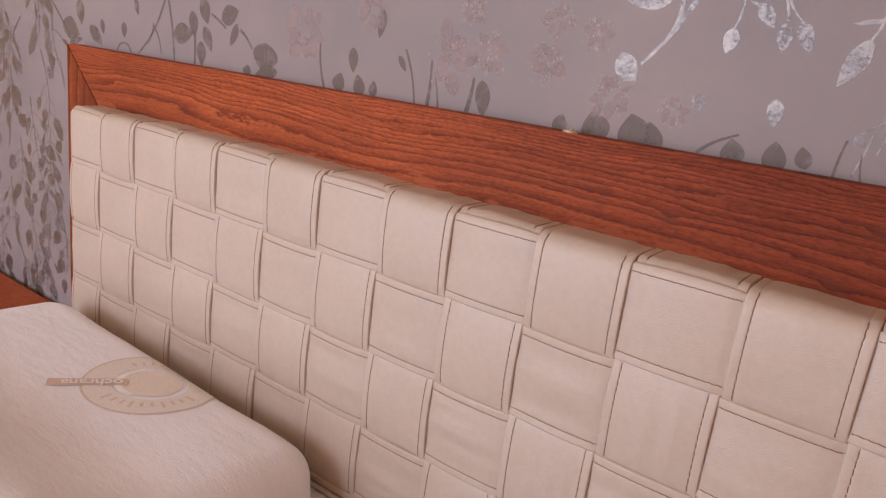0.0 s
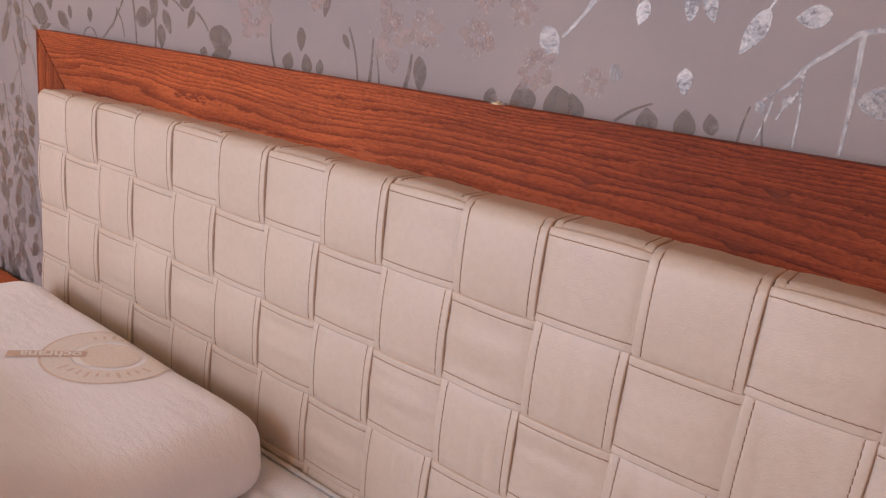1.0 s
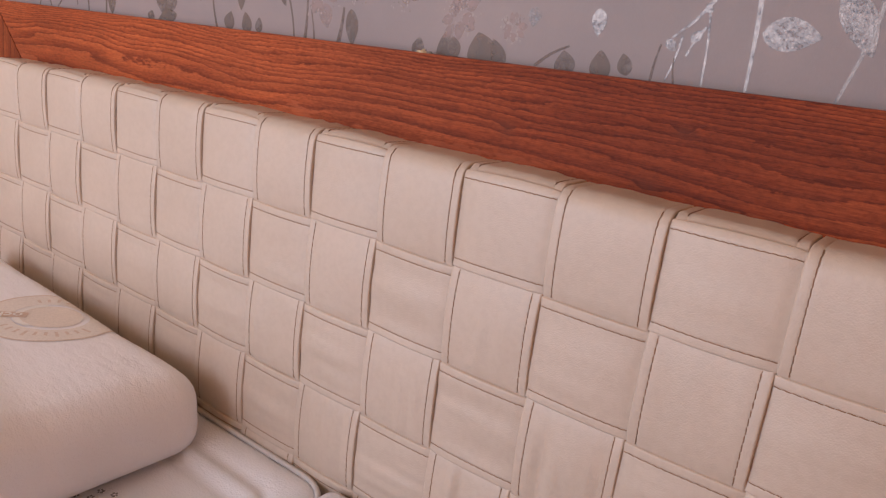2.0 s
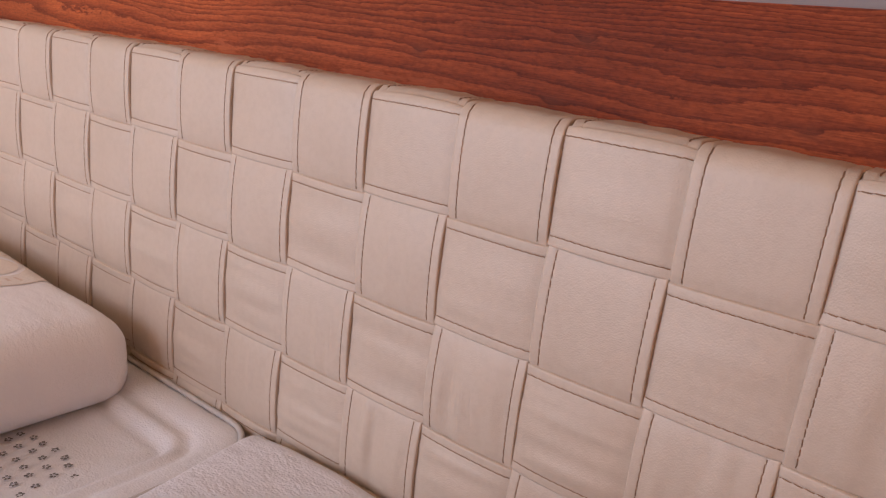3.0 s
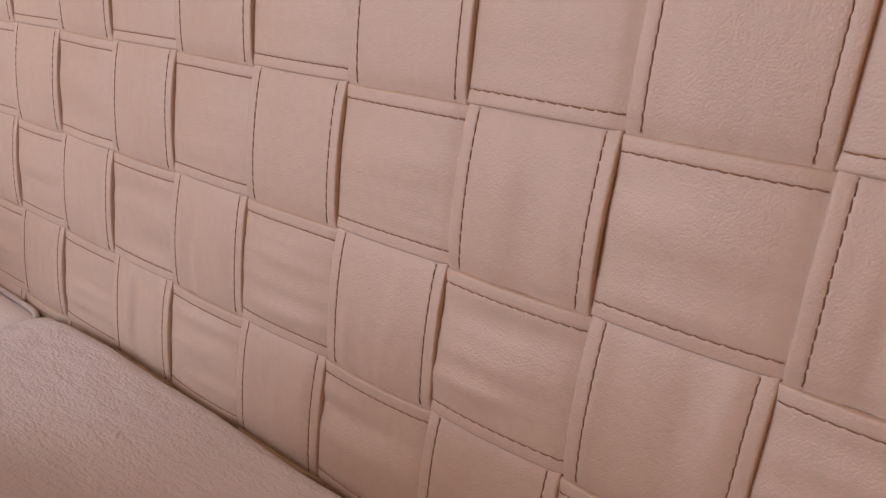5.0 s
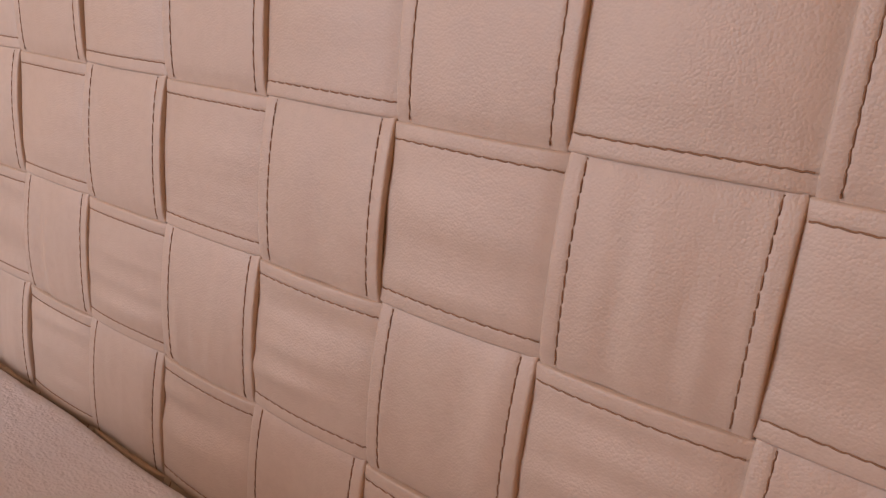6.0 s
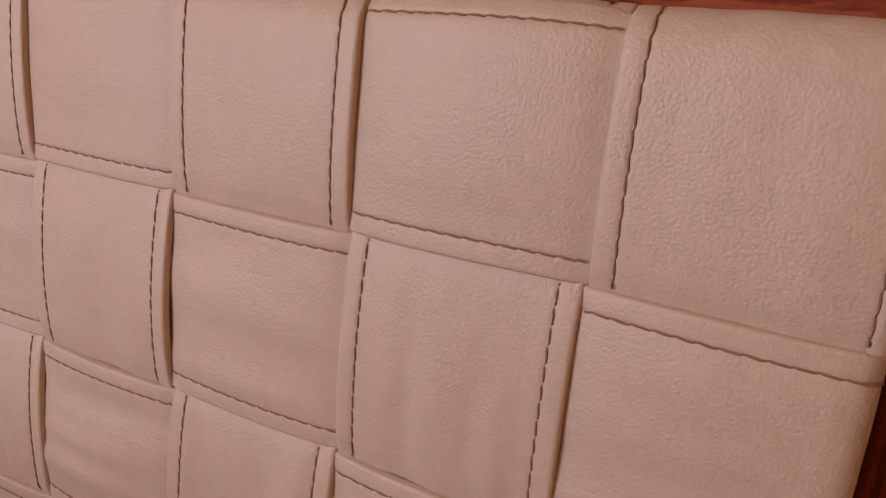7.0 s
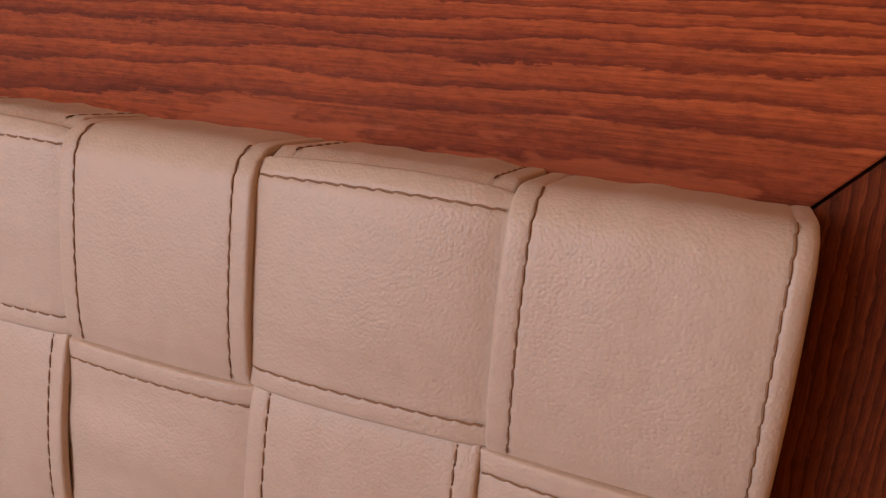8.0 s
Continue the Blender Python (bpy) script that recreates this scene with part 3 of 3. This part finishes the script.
bm = bmesh.new()
emblem_band(bm, 0.034, 0.0415, radians(-75), radians(60), 40, 0.0009, 2)
part("crescent", bm, LETTER_WHITE, emblem, "white printed crescent", smooth=False)
bm, rows = bmesh.new(), []
for v in np.linspace(-0.0085, 0.0085, 5):
    rows.append([bm.verts.new(emblem_point(u, v, 0.0011)) for u in np.linspace(0.026, 0.113, 30)])
grid_faces(bm, rows)
banner = part("banner", bm, BANNER_TAN, pillow, "tan printed banner with pale word", smooth=False)
curve = bpy.data.curves.new("word", "FONT")
curve.body, curve.size, curve.offset = "ochrana", 0.0215, 0.0004
word = new("word", curve)
bpy.context.view_layer.update()
me = bpy.data.meshes.new_from_object(word.evaluated_get(bpy.context.evaluated_depsgraph_get()))
bpy.data.objects.remove(word)
for v in me.vertices:
    v.co = emblem_point(0.031 + v.co.x * 0.98, v.co.y - 0.0055, 0.0016)
me.materials.append(LETTER_WHITE)
letters = new("letters", me)
letters.parent = banner
tagged(letters, "pale printed word")

P2 = (0.788, 1.40, -0.43, -0.008, MATTRESS_TOP - 0.004, 0.647, 0.0122)


def pillow_two_shape(x, y, z):
    top = max(0.0, (z - P2[4]) / (P2[5] - P2[4]))
    # unseen front lobe, added height that keeps low light off the straps
    lobe = 0.118 * math.exp(-((y + 0.320) / 0.110) ** 2) + 0.003
    side = min(1.0, max(0.0, (x - 0.80) / 0.26), (1.40 - x) / 0.10)
    z -= 0.006 * top * math.exp(-((x - 0.79) / 0.03) ** 2)
    wob = 0.004 * noise.noise(Vector((x * 7, y * 9, 4.0))) + 0.0012 * noise.noise(Vector((x * 30, y * 60, 1.0)))
    slant = 0.16 * max(0.0, -0.03 - y) * max(0.0, 1 - (x - 0.788) / 0.2)
    return Vector((x + slant, y + 0.004 * noise.noise(Vector((x * 9, 0, 7.0))), z + top * (lobe * side ** 1.5 + wob)))


pillow_b = empty("pillow", "plain white crinkled foam pillow lying against the headboard", "pillow", group="pillows on the bed")
part("cover", rounded_box(bmesh.new(), *P2, 48, pillow_two_shape), PILLOW_CLOTH_B, pillow_b)


# ======================= beside and above the bed =======================
def nightstand():
    ob = empty("nightstand", "reddish stained wooden nightstand beside the bed", "nightstand")
    x0, x1, y0, y1 = -0.53, -0.092, -0.36, 0.062
    box_part("top_board", (x0 - 0.01, x1, y0 - 0.01, y1, 0.585, 0.607), RAIL_WOOD, ob, bevel=0.003)
    box_part("side_panel", (x0, x0 + 0.02, y0 + 0.02, y1, 0.0, 0.583), STILE_WOOD_FAR, ob, bevel=0.001)
    box_part("side_panel", (x1 - 0.03, x1 - 0.01, y0 + 0.02, y1, 0.0, 0.583), STILE_WOOD_FAR, ob, bevel=0.001)
    box_part("back_panel", (x0 + 0.021, x1 - 0.031, y1 - 0.015, y1, 0.05, 0.583), STILE_WOOD_FAR, ob)
    box_part("bottom_board", (x0 + 0.021, x1 - 0.031, y0 + 0.02, y1 - 0.016, 0.05, 0.07), RAIL_WOOD, ob)
    for z in (0.09, 0.335):
        front = box_part("drawer_front", (x0 + 0.023, x1 - 0.033, y0, y0 + 0.02, z, z + 0.235), RAIL_WOOD, ob, bevel=0.002)
        knob = bmesh.new()
        bmesh.ops.create_uvsphere(knob, u_segments=14, v_segments=8, radius=0.014, matrix=Matrix.Translation(((x0 + x1) / 2, y0 - 0.012, z + 0.12)))
        part("knob", knob, STEEL, front)
    return ob


nightstand()

# bright metal hanger disc on the rail's upper edge
DISC_Z = FZ_LEFT + (FZ_RIGHT - FZ_LEFT) * (0.797 - FX0) / (FX1 - FX0) + 0.0011
hanger = empty("hanger_disc", "small bright steel hanger disc on the wooden rail", "hanger")
bm = bmesh.new()
bmesh.ops.create_cone(bm, cap_ends=True, segments=20, radius1=0.0085, radius2=0.0075, depth=0.002, matrix=Matrix.Translation((0.797, 0.0555, DISC_Z)))
part("disc", bm, STEEL, hanger, smooth=False)
bm = bmesh.new()
bmesh.ops.create_cone(bm, cap_ends=True, segments=12, radius1=0.003, radius2=0.002, depth=0.0016, matrix=Matrix.Translation((0.797, 0.0555, DISC_Z + 0.0017)))
part("screw_head", bm, STEEL, hanger, smooth=False)

# ---- printed branches, leaves and flowers of the wallpaper ----
PRINT_Y, laid = WALL - 0.0002, []


def leaf_outline(length, width, bend=0.0):
    pts = []
    for q in range(17):
        t = q / 16
        pts.append((width / 2 * math.sin(math.pi * t ** 0.8) ** 0.85 + bend * math.sin(math.pi * t), t * length))
    back = [(-(x - bend * math.sin(math.pi * z / length)) + bend * math.sin(math.pi * z / length), z) for x, z in pts[-2:0:-1]]
    return pts + back


def add_leaf(bm, x, z, length, width, angle, bend=0.0):
    """A leaf that hangs from (x, z); angle 0 points down, positive swings to the right."""
    a = radians(angle)
    pts = [(x + px * math.cos(a) + pz * math.sin(a), z + px * math.sin(a) - pz * math.cos(a)) for px, pz in leaf_outline(length, width, bend)]
    cx, cz = x + length / 2 * math.sin(a), z - length / 2 * math.cos(a)
    near = {q[3] for q in laid if math.hypot(q[0] - cx, q[1] - cz) < q[2] + length / 2}
    layer = next(q for q in range(99) if q not in near)
    laid.append((cx, cz, length / 2, layer))
    y = PRINT_Y - 0.000015 * (layer + 1)
    bm.faces.new([bm.verts.new((px, y, pz)) for px, pz in pts])


def add_stem(bm, x0, z0, x1, z1, sag, w0, w1):
    rows, deep = [], PRINT_Y + 0.000015 * ((len(bm.faces) // 14) % 8)
    for q in range(15):
        t = q / 14
        dx, dz = x1 - x0, z1 - z0
        n = math.hypot(dx, dz)
        px, pz = x0 + dx * t - dz / n * sag * math.sin(math.pi * t), z0 + dz * t + dx / n * sag * math.sin(math.pi * t)
        w = (w0 + (w1 - w0) * t) / 2
        rows.append([bm.verts.new((px + dz / n * w, deep, pz - dx / n * w)), bm.verts.new((px - dz / n * w, deep, pz + dx / n * w))])
    grid_faces(bm, rows)


def sprig(bm, x, z, scale, lean, rng):
    """A hanging branch with pairs of leaves."""
    ex, ez = x + scale * math.sin(lean), z - scale * math.cos(lean)
    sag = rng.uniform(-0.12, 0.12) * scale
    add_stem(bm, x, z, ex, ez, sag, 0.0042, 0.0014)
    n = rng.randint(5, 7)
    for q in range(n):
        t = 0.2 + 0.8 * q / n
        px, pz = x + (ex - x) * t, z + (ez - z) * t
        off = sag * math.sin(math.pi * t)
        dx, dz = ex - x, ez - z
        px, pz = px - dz / scale * off, pz + dx / scale * off
        for side in (-1, 1):
            if rng.random() < 0.22:
                continue
            ang = math.degrees(lean) + side * rng.uniform(22, 62)
            reach = rng.uniform(0.012, 0.04)
            tx, tz = px + reach * math.sin(radians(ang)), pz - reach * math.cos(radians(ang))
            add_stem(bm, px, pz, tx, tz, side * 0.004, 0.0020, 0.0012)
            big = rng.random()
            add_leaf(bm, tx, tz, rng.uniform(0.022, 0.042), rng.uniform(0.013, 0.025) if big > 0.35 else rng.uniform(0.006, 0.010), ang - side * rng.uniform(0, 25), side * 0.002)


def leaf_between(bm, xa, za, xb, zb, width):
    """A leaf from its stalk at (xa, za) to its tip."""
    add_leaf(bm, xa, za, math.hypot(xb - xa, zb - za), width, math.degrees(math.atan2(xb - xa, za - zb)), 0.04 * width)


def pod_branch(bm):
    """Silvery branch with hanging pods, and the long leaves beside it."""
    for stem in ((0.883, 1.206, 0.845, 1.150, 0.005), (0.872, 1.206, 0.863, 1.172, 0.004)):
        add_stem(bm, *stem[:4], 0.003, stem[4], stem[4] * 0.6)
    add_stem(bm, 0.922, 1.209, 0.918, 1.187, 0.001, 0.0024, 0.0018)
    add_stem(bm, 0.951, 1.215, 0.957, 1.194, 0.001, 0.0022, 0.0018)
    add_stem(bm, 0.955, 1.211, 0.967, 1.196, -0.001, 0.0022, 0.0018)
    add_stem(bm, 0.920, 1.213, 0.935, 1.205, -0.001, 0.0024, 0.0018)
    add_stem(bm, 1.023, 1.204, 1.017, 1.186, 0.001, 0.0026, 0.0018)
    leaf_between(bm, 0.825, 1.158, 0.840, 1.129, 0.021)
    leaf_between(bm, 0.836, 1.147, 0.833, 1.126, 0.018)
    leaf_between(bm, 0.918, 1.187, 0.915, 1.166, 0.013)
    leaf_between(bm, 0.933, 1.207, 0.949, 1.189, 0.012)
    leaf_between(bm, 0.956, 1.194, 0.958, 1.171, 0.012)
    leaf_between(bm, 0.967, 1.196, 0.978, 1.173, 0.012)
    leaf_between(bm, 1.018, 1.187, 1.002, 1.151, 0.016)
    leaf_between(bm, 1.025, 1.201, 1.002, 1.197, 0.004)
    leaf_between(bm, 0.962, 1.136, 0.964, 1.114, 0.014)
    leaf_between(bm, 0.902, 1.133, 0.901, 1.116, 0.013)
    leaf_between(bm, 0.866, 1.211, 0.822, 1.202, 0.021)


def forked_branch(bm):
    """Silvery forked branch with one broad leaf."""
    add_stem(bm, 1.130, 1.192, 1.082, 1.174, 0.002, 0.0046, 0.0040)
    add_stem(bm, 1.082, 1.174, 1.055, 1.150, 0.001, 0.0040, 0.0034)
    add_stem(bm, 1.055, 1.150, 1.027, 1.119, 0.002, 0.0034, 0.0020)
    add_stem(bm, 1.085, 1.175, 1.089, 1.085, 0.001, 0.0044, 0.0024)
    add_stem(bm, 1.052, 1.141, 1.056, 1.086, 0.001, 0.0020, 0.0016)
    add_stem(bm, 1.052, 1.129, 1.040, 1.106, -0.001, 0.0022, 0.0016)
    add_stem(bm, 1.035, 1.122, 1.027, 1.086, 0.001, 0.0020, 0.0014)
    leaf_between(bm, 1.092, 1.127, 1.133, 1.128, 0.024)
    leaf_between(bm, 1.062, 1.186, 1.037, 1.181, 0.017)
    leaf_between(bm, 1.023, 1.117, 1.031, 1.109, 0.008)
    leaf_between(bm, 1.042, 1.117, 1.050, 1.126, 0.008)
    leaf_between(bm, 1.054, 1.139, 1.048, 1.145, 0.005)
    leaf_between(bm, 1.140, 1.160, 1.166, 1.118, 0.022)
    add_stem(bm, 1.165, 1.200, 1.150, 1.085, 0.006, 0.0040, 0.0024)
    leaf_between(bm, 1.185, 1.150, 1.178, 1.105, 0.020)


def dark_foil_leaves(bm):
    """Brownish leaf shapes and buds that stand along the headboard's upper edge; the brown stands in for the foil's
    dark reflection.
    """
    leaf_between(bm, -0.098, 1.145, -0.091, 1.105, 0.024)
    leaf_between(bm, -0.150, 1.104, -0.098, 1.090, 0.034)
    leaf_between(bm, -0.067, 1.106, -0.030, 1.081, 0.022)
    leaf_between(bm, -0.128, 1.075, -0.089, 1.085, 0.012)
    leaf_between(bm, -0.032, 1.119, -0.026, 1.097, 0.012)
    leaf_between(bm, 0.029, 1.120, 0.032, 1.097, 0.015)
    leaf_between(bm, 0.060, 1.155, 0.068, 1.132, 0.012)
    leaf_between(bm, 0.197, 1.148, 0.205, 1.113, 0.020)
    leaf_between(bm, 0.156, 1.113, 0.200, 1.118, 0.029)
    leaf_between(bm, 0.224, 1.130, 0.243, 1.098, 0.018)
    leaf_between(bm, 0.218, 1.166, 0.233, 1.133, 0.022)
    leaf_between(bm, 0.262, 1.141, 0.296, 1.155, 0.026)
    leaf_between(bm, 0.295, 1.139, 0.281, 1.109, 0.014)
    leaf_between(bm, 0.218, 1.110, 0.222, 1.077, 0.020)
    leaf_between(bm, 0.351, 1.120, 0.348, 1.084, 0.047)
    leaf_between(bm, 0.317, 1.076, 0.319, 1.090, 0.016)
    leaf_between(bm, 0.358, 1.074, 0.352, 1.094, 0.043)
    leaf_between(bm, 0.481, 1.078, 0.485, 1.100, 0.020)
    leaf_between(bm, 0.519, 1.077, 0.511, 1.101, 0.018)
    leaf_between(bm, 0.537, 1.079, 0.537, 1.097, 0.013)
    leaf_between(bm, 0.501, 1.130, 0.504, 1.102, 0.015)
    leaf_between(bm, 0.570, 1.128, 0.582, 1.112, 0.008)
    leaf_between(bm, 0.682, 1.116, 0.687, 1.079, 0.018)
    leaf_between(bm, 0.776, 1.077, 0.777, 1.097, 0.016)
    leaf_between(bm, 0.819, 1.077, 0.807, 1.104, 0.029)
    leaf_between(bm, 0.857, 1.078, 0.845, 1.107, 0.032)
    leaf_between(bm, 0.876, 1.078, 0.862, 1.103, 0.016)
    leaf_between(bm, 0.941, 1.079, 0.935, 1.100, 0.020)
    leaf_between(bm, 0.973, 1.078, 0.969, 1.104, 0.019)
    leaf_between(bm, 0.995, 1.086, 0.989, 1.103, 0.013)
    leaf_between(bm, 0.542, 1.175, 0.539, 1.143, 0.013)


def dark_foil_stems(bm):
    add_stem(bm, -0.200, 1.147, -0.126, 1.080, 0.004, 0.0048, 0.0030)
    add_stem(bm, 0.138, 1.166, 0.069, 1.078, 0.008, 0.0048, 0.0030)
    add_stem(bm, 0.107, 1.125, 0.093, 1.094, 0.003, 0.0036, 0.0020)
    add_stem(bm, 0.107, 1.121, 0.127, 1.084, 0.004, 0.0036, 0.0022)
    add_stem(bm, 0.140, 1.166, 0.159, 1.078, 0.003, 0.0048, 0.0036)
    add_stem(bm, 0.240, 1.147, 0.271, 1.131, 0.001, 0.0036, 0.0030)
    add_stem(bm, 0.205, 1.116, 0.206, 1.075, 0.001, 0.0050, 0.0044)
    add_stem(bm, 0.300, 1.132, 0.326, 1.110, 0.002, 0.0040, 0.0026)
    add_stem(bm, 0.012, 1.076, 0.030, 1.090, 0.004, 0.0032, 0.0026)
    add_stem(bm, 0.030, 1.090, 0.050, 1.077, 0.004, 0.0026, 0.0032)
    add_stem(bm, 0.448, 1.130, 0.460, 1.077, -0.003, 0.0026, 0.0040)
    add_stem(bm, 0.579, 1.136, 0.598, 1.078, 0.003, 0.0030, 0.0024)
    add_stem(bm, 0.616, 1.128, 0.615, 1.078, 0.001, 0.0024, 0.0052)
    add_stem(bm, 0.621, 1.116, 0.630, 1.079, 0.001, 0.0016, 0.0026)
    add_stem(bm, 0.672, 1.117, 0.666, 1.078, 0.001, 0.0030, 0.0064)
    add_stem(bm, 0.908, 1.084, 0.940, 1.104, 0.002, 0.0032, 0.0018)
    add_stem(bm, 1.015, 1.079, 1.019, 1.113, 0.001, 0.0026, 0.0016)
    add_stem(bm, 1.036, 1.079, 1.031, 1.104, 0.001, 0.0018, 0.0012)


def faded_flower(bm, x, z, radius, rng):
    """A worn flower head: overlapping petals and small flecks."""
    for q in range(9):
        a = q * 0.698 + rng.uniform(-0.2, 0.2)
        r = radius * rng.uniform(0.0, 0.45)
        add_leaf(bm, x + r * math.cos(a), z + r * math.sin(a), radius * rng.uniform(0.5, 0.75), radius * rng.uniform(0.35, 0.6), math.degrees(a) + 90 + rng.uniform(-25, 25))


bm, faded, brown, flecks = bmesh.new(), bmesh.new(), bmesh.new(), bmesh.new()
rng = random.Random(11)
pod_branch(bm)
forked_branch(bm)
dark_foil_leaves(brown)
dark_foil_stems(brown)
for x, z, radius in ((0.641, 1.135, 0.035), (0.689, 1.143, 0.023), (0.753, 1.142, 0.024), (0.758, 1.181, 0.018), (0.822, 1.119, 0.024), (0.881, 1.115, 0.014), (0.662, 1.182, 0.017), (0.526, 1.168, 0.025), (0.421, 1.138, 0.042), (0.800, 1.172, 0.017)):
    faded_flower(faded, x, z, radius, rng)
    if x > 0.6:
        for q in range(46):
            a, r = rng.uniform(0, 6.28), radius * rng.uniform(0, 1) ** 0.6
            add_leaf(flecks, x + r * math.cos(a), z + r * math.sin(a), rng.uniform(0.0012, 0.0045), rng.uniform(0.0008, 0.002), rng.uniform(-30, 30))
# sprigs of the other drops of paper, beside the headboard and over it
for x_from, x_to, z_from, z_to, count in ((ROOM_X0 + 0.1, -0.16, 0.45, 1.22, 125), (1.26, ROOM_X1 - 0.1, 0.3, 1.3, 60), (ROOM_X0 + 0.1, ROOM_X1 - 0.1, 1.40, ROOM_H - 0.1, 110)):
    for q in range(count):
        x = x_from + (x_to - x_from) * ((q * 0.618) % 1.0)
        z = z_from + (z_to - z_from) * (q + rng.random()) / count
        sprig(bm, x, z, rng.uniform(0.09, 0.16), rng.uniform(-0.5, 0.5), rng)
for made in (bm, faded, brown, flecks):
    bmesh.ops.triangulate(made, faces=list(made.faces))
for name, made, mat, label in (("faded_print", faded, FADED, "faded pale flower print"), ("dark_reflection_print", brown, DARK_FOIL_PRINT, "leaf and bud print, foil's dark reflection in its brown colour"), ("fleck_print", flecks, FLECK, "pale worn flecks of the flower print"), ("wallpaper_print", bm, FOIL, "silvery worn leaf and stem print")):
    tagged(part(name, made, mat, wall_north, label, smooth=False), kind="stuff")
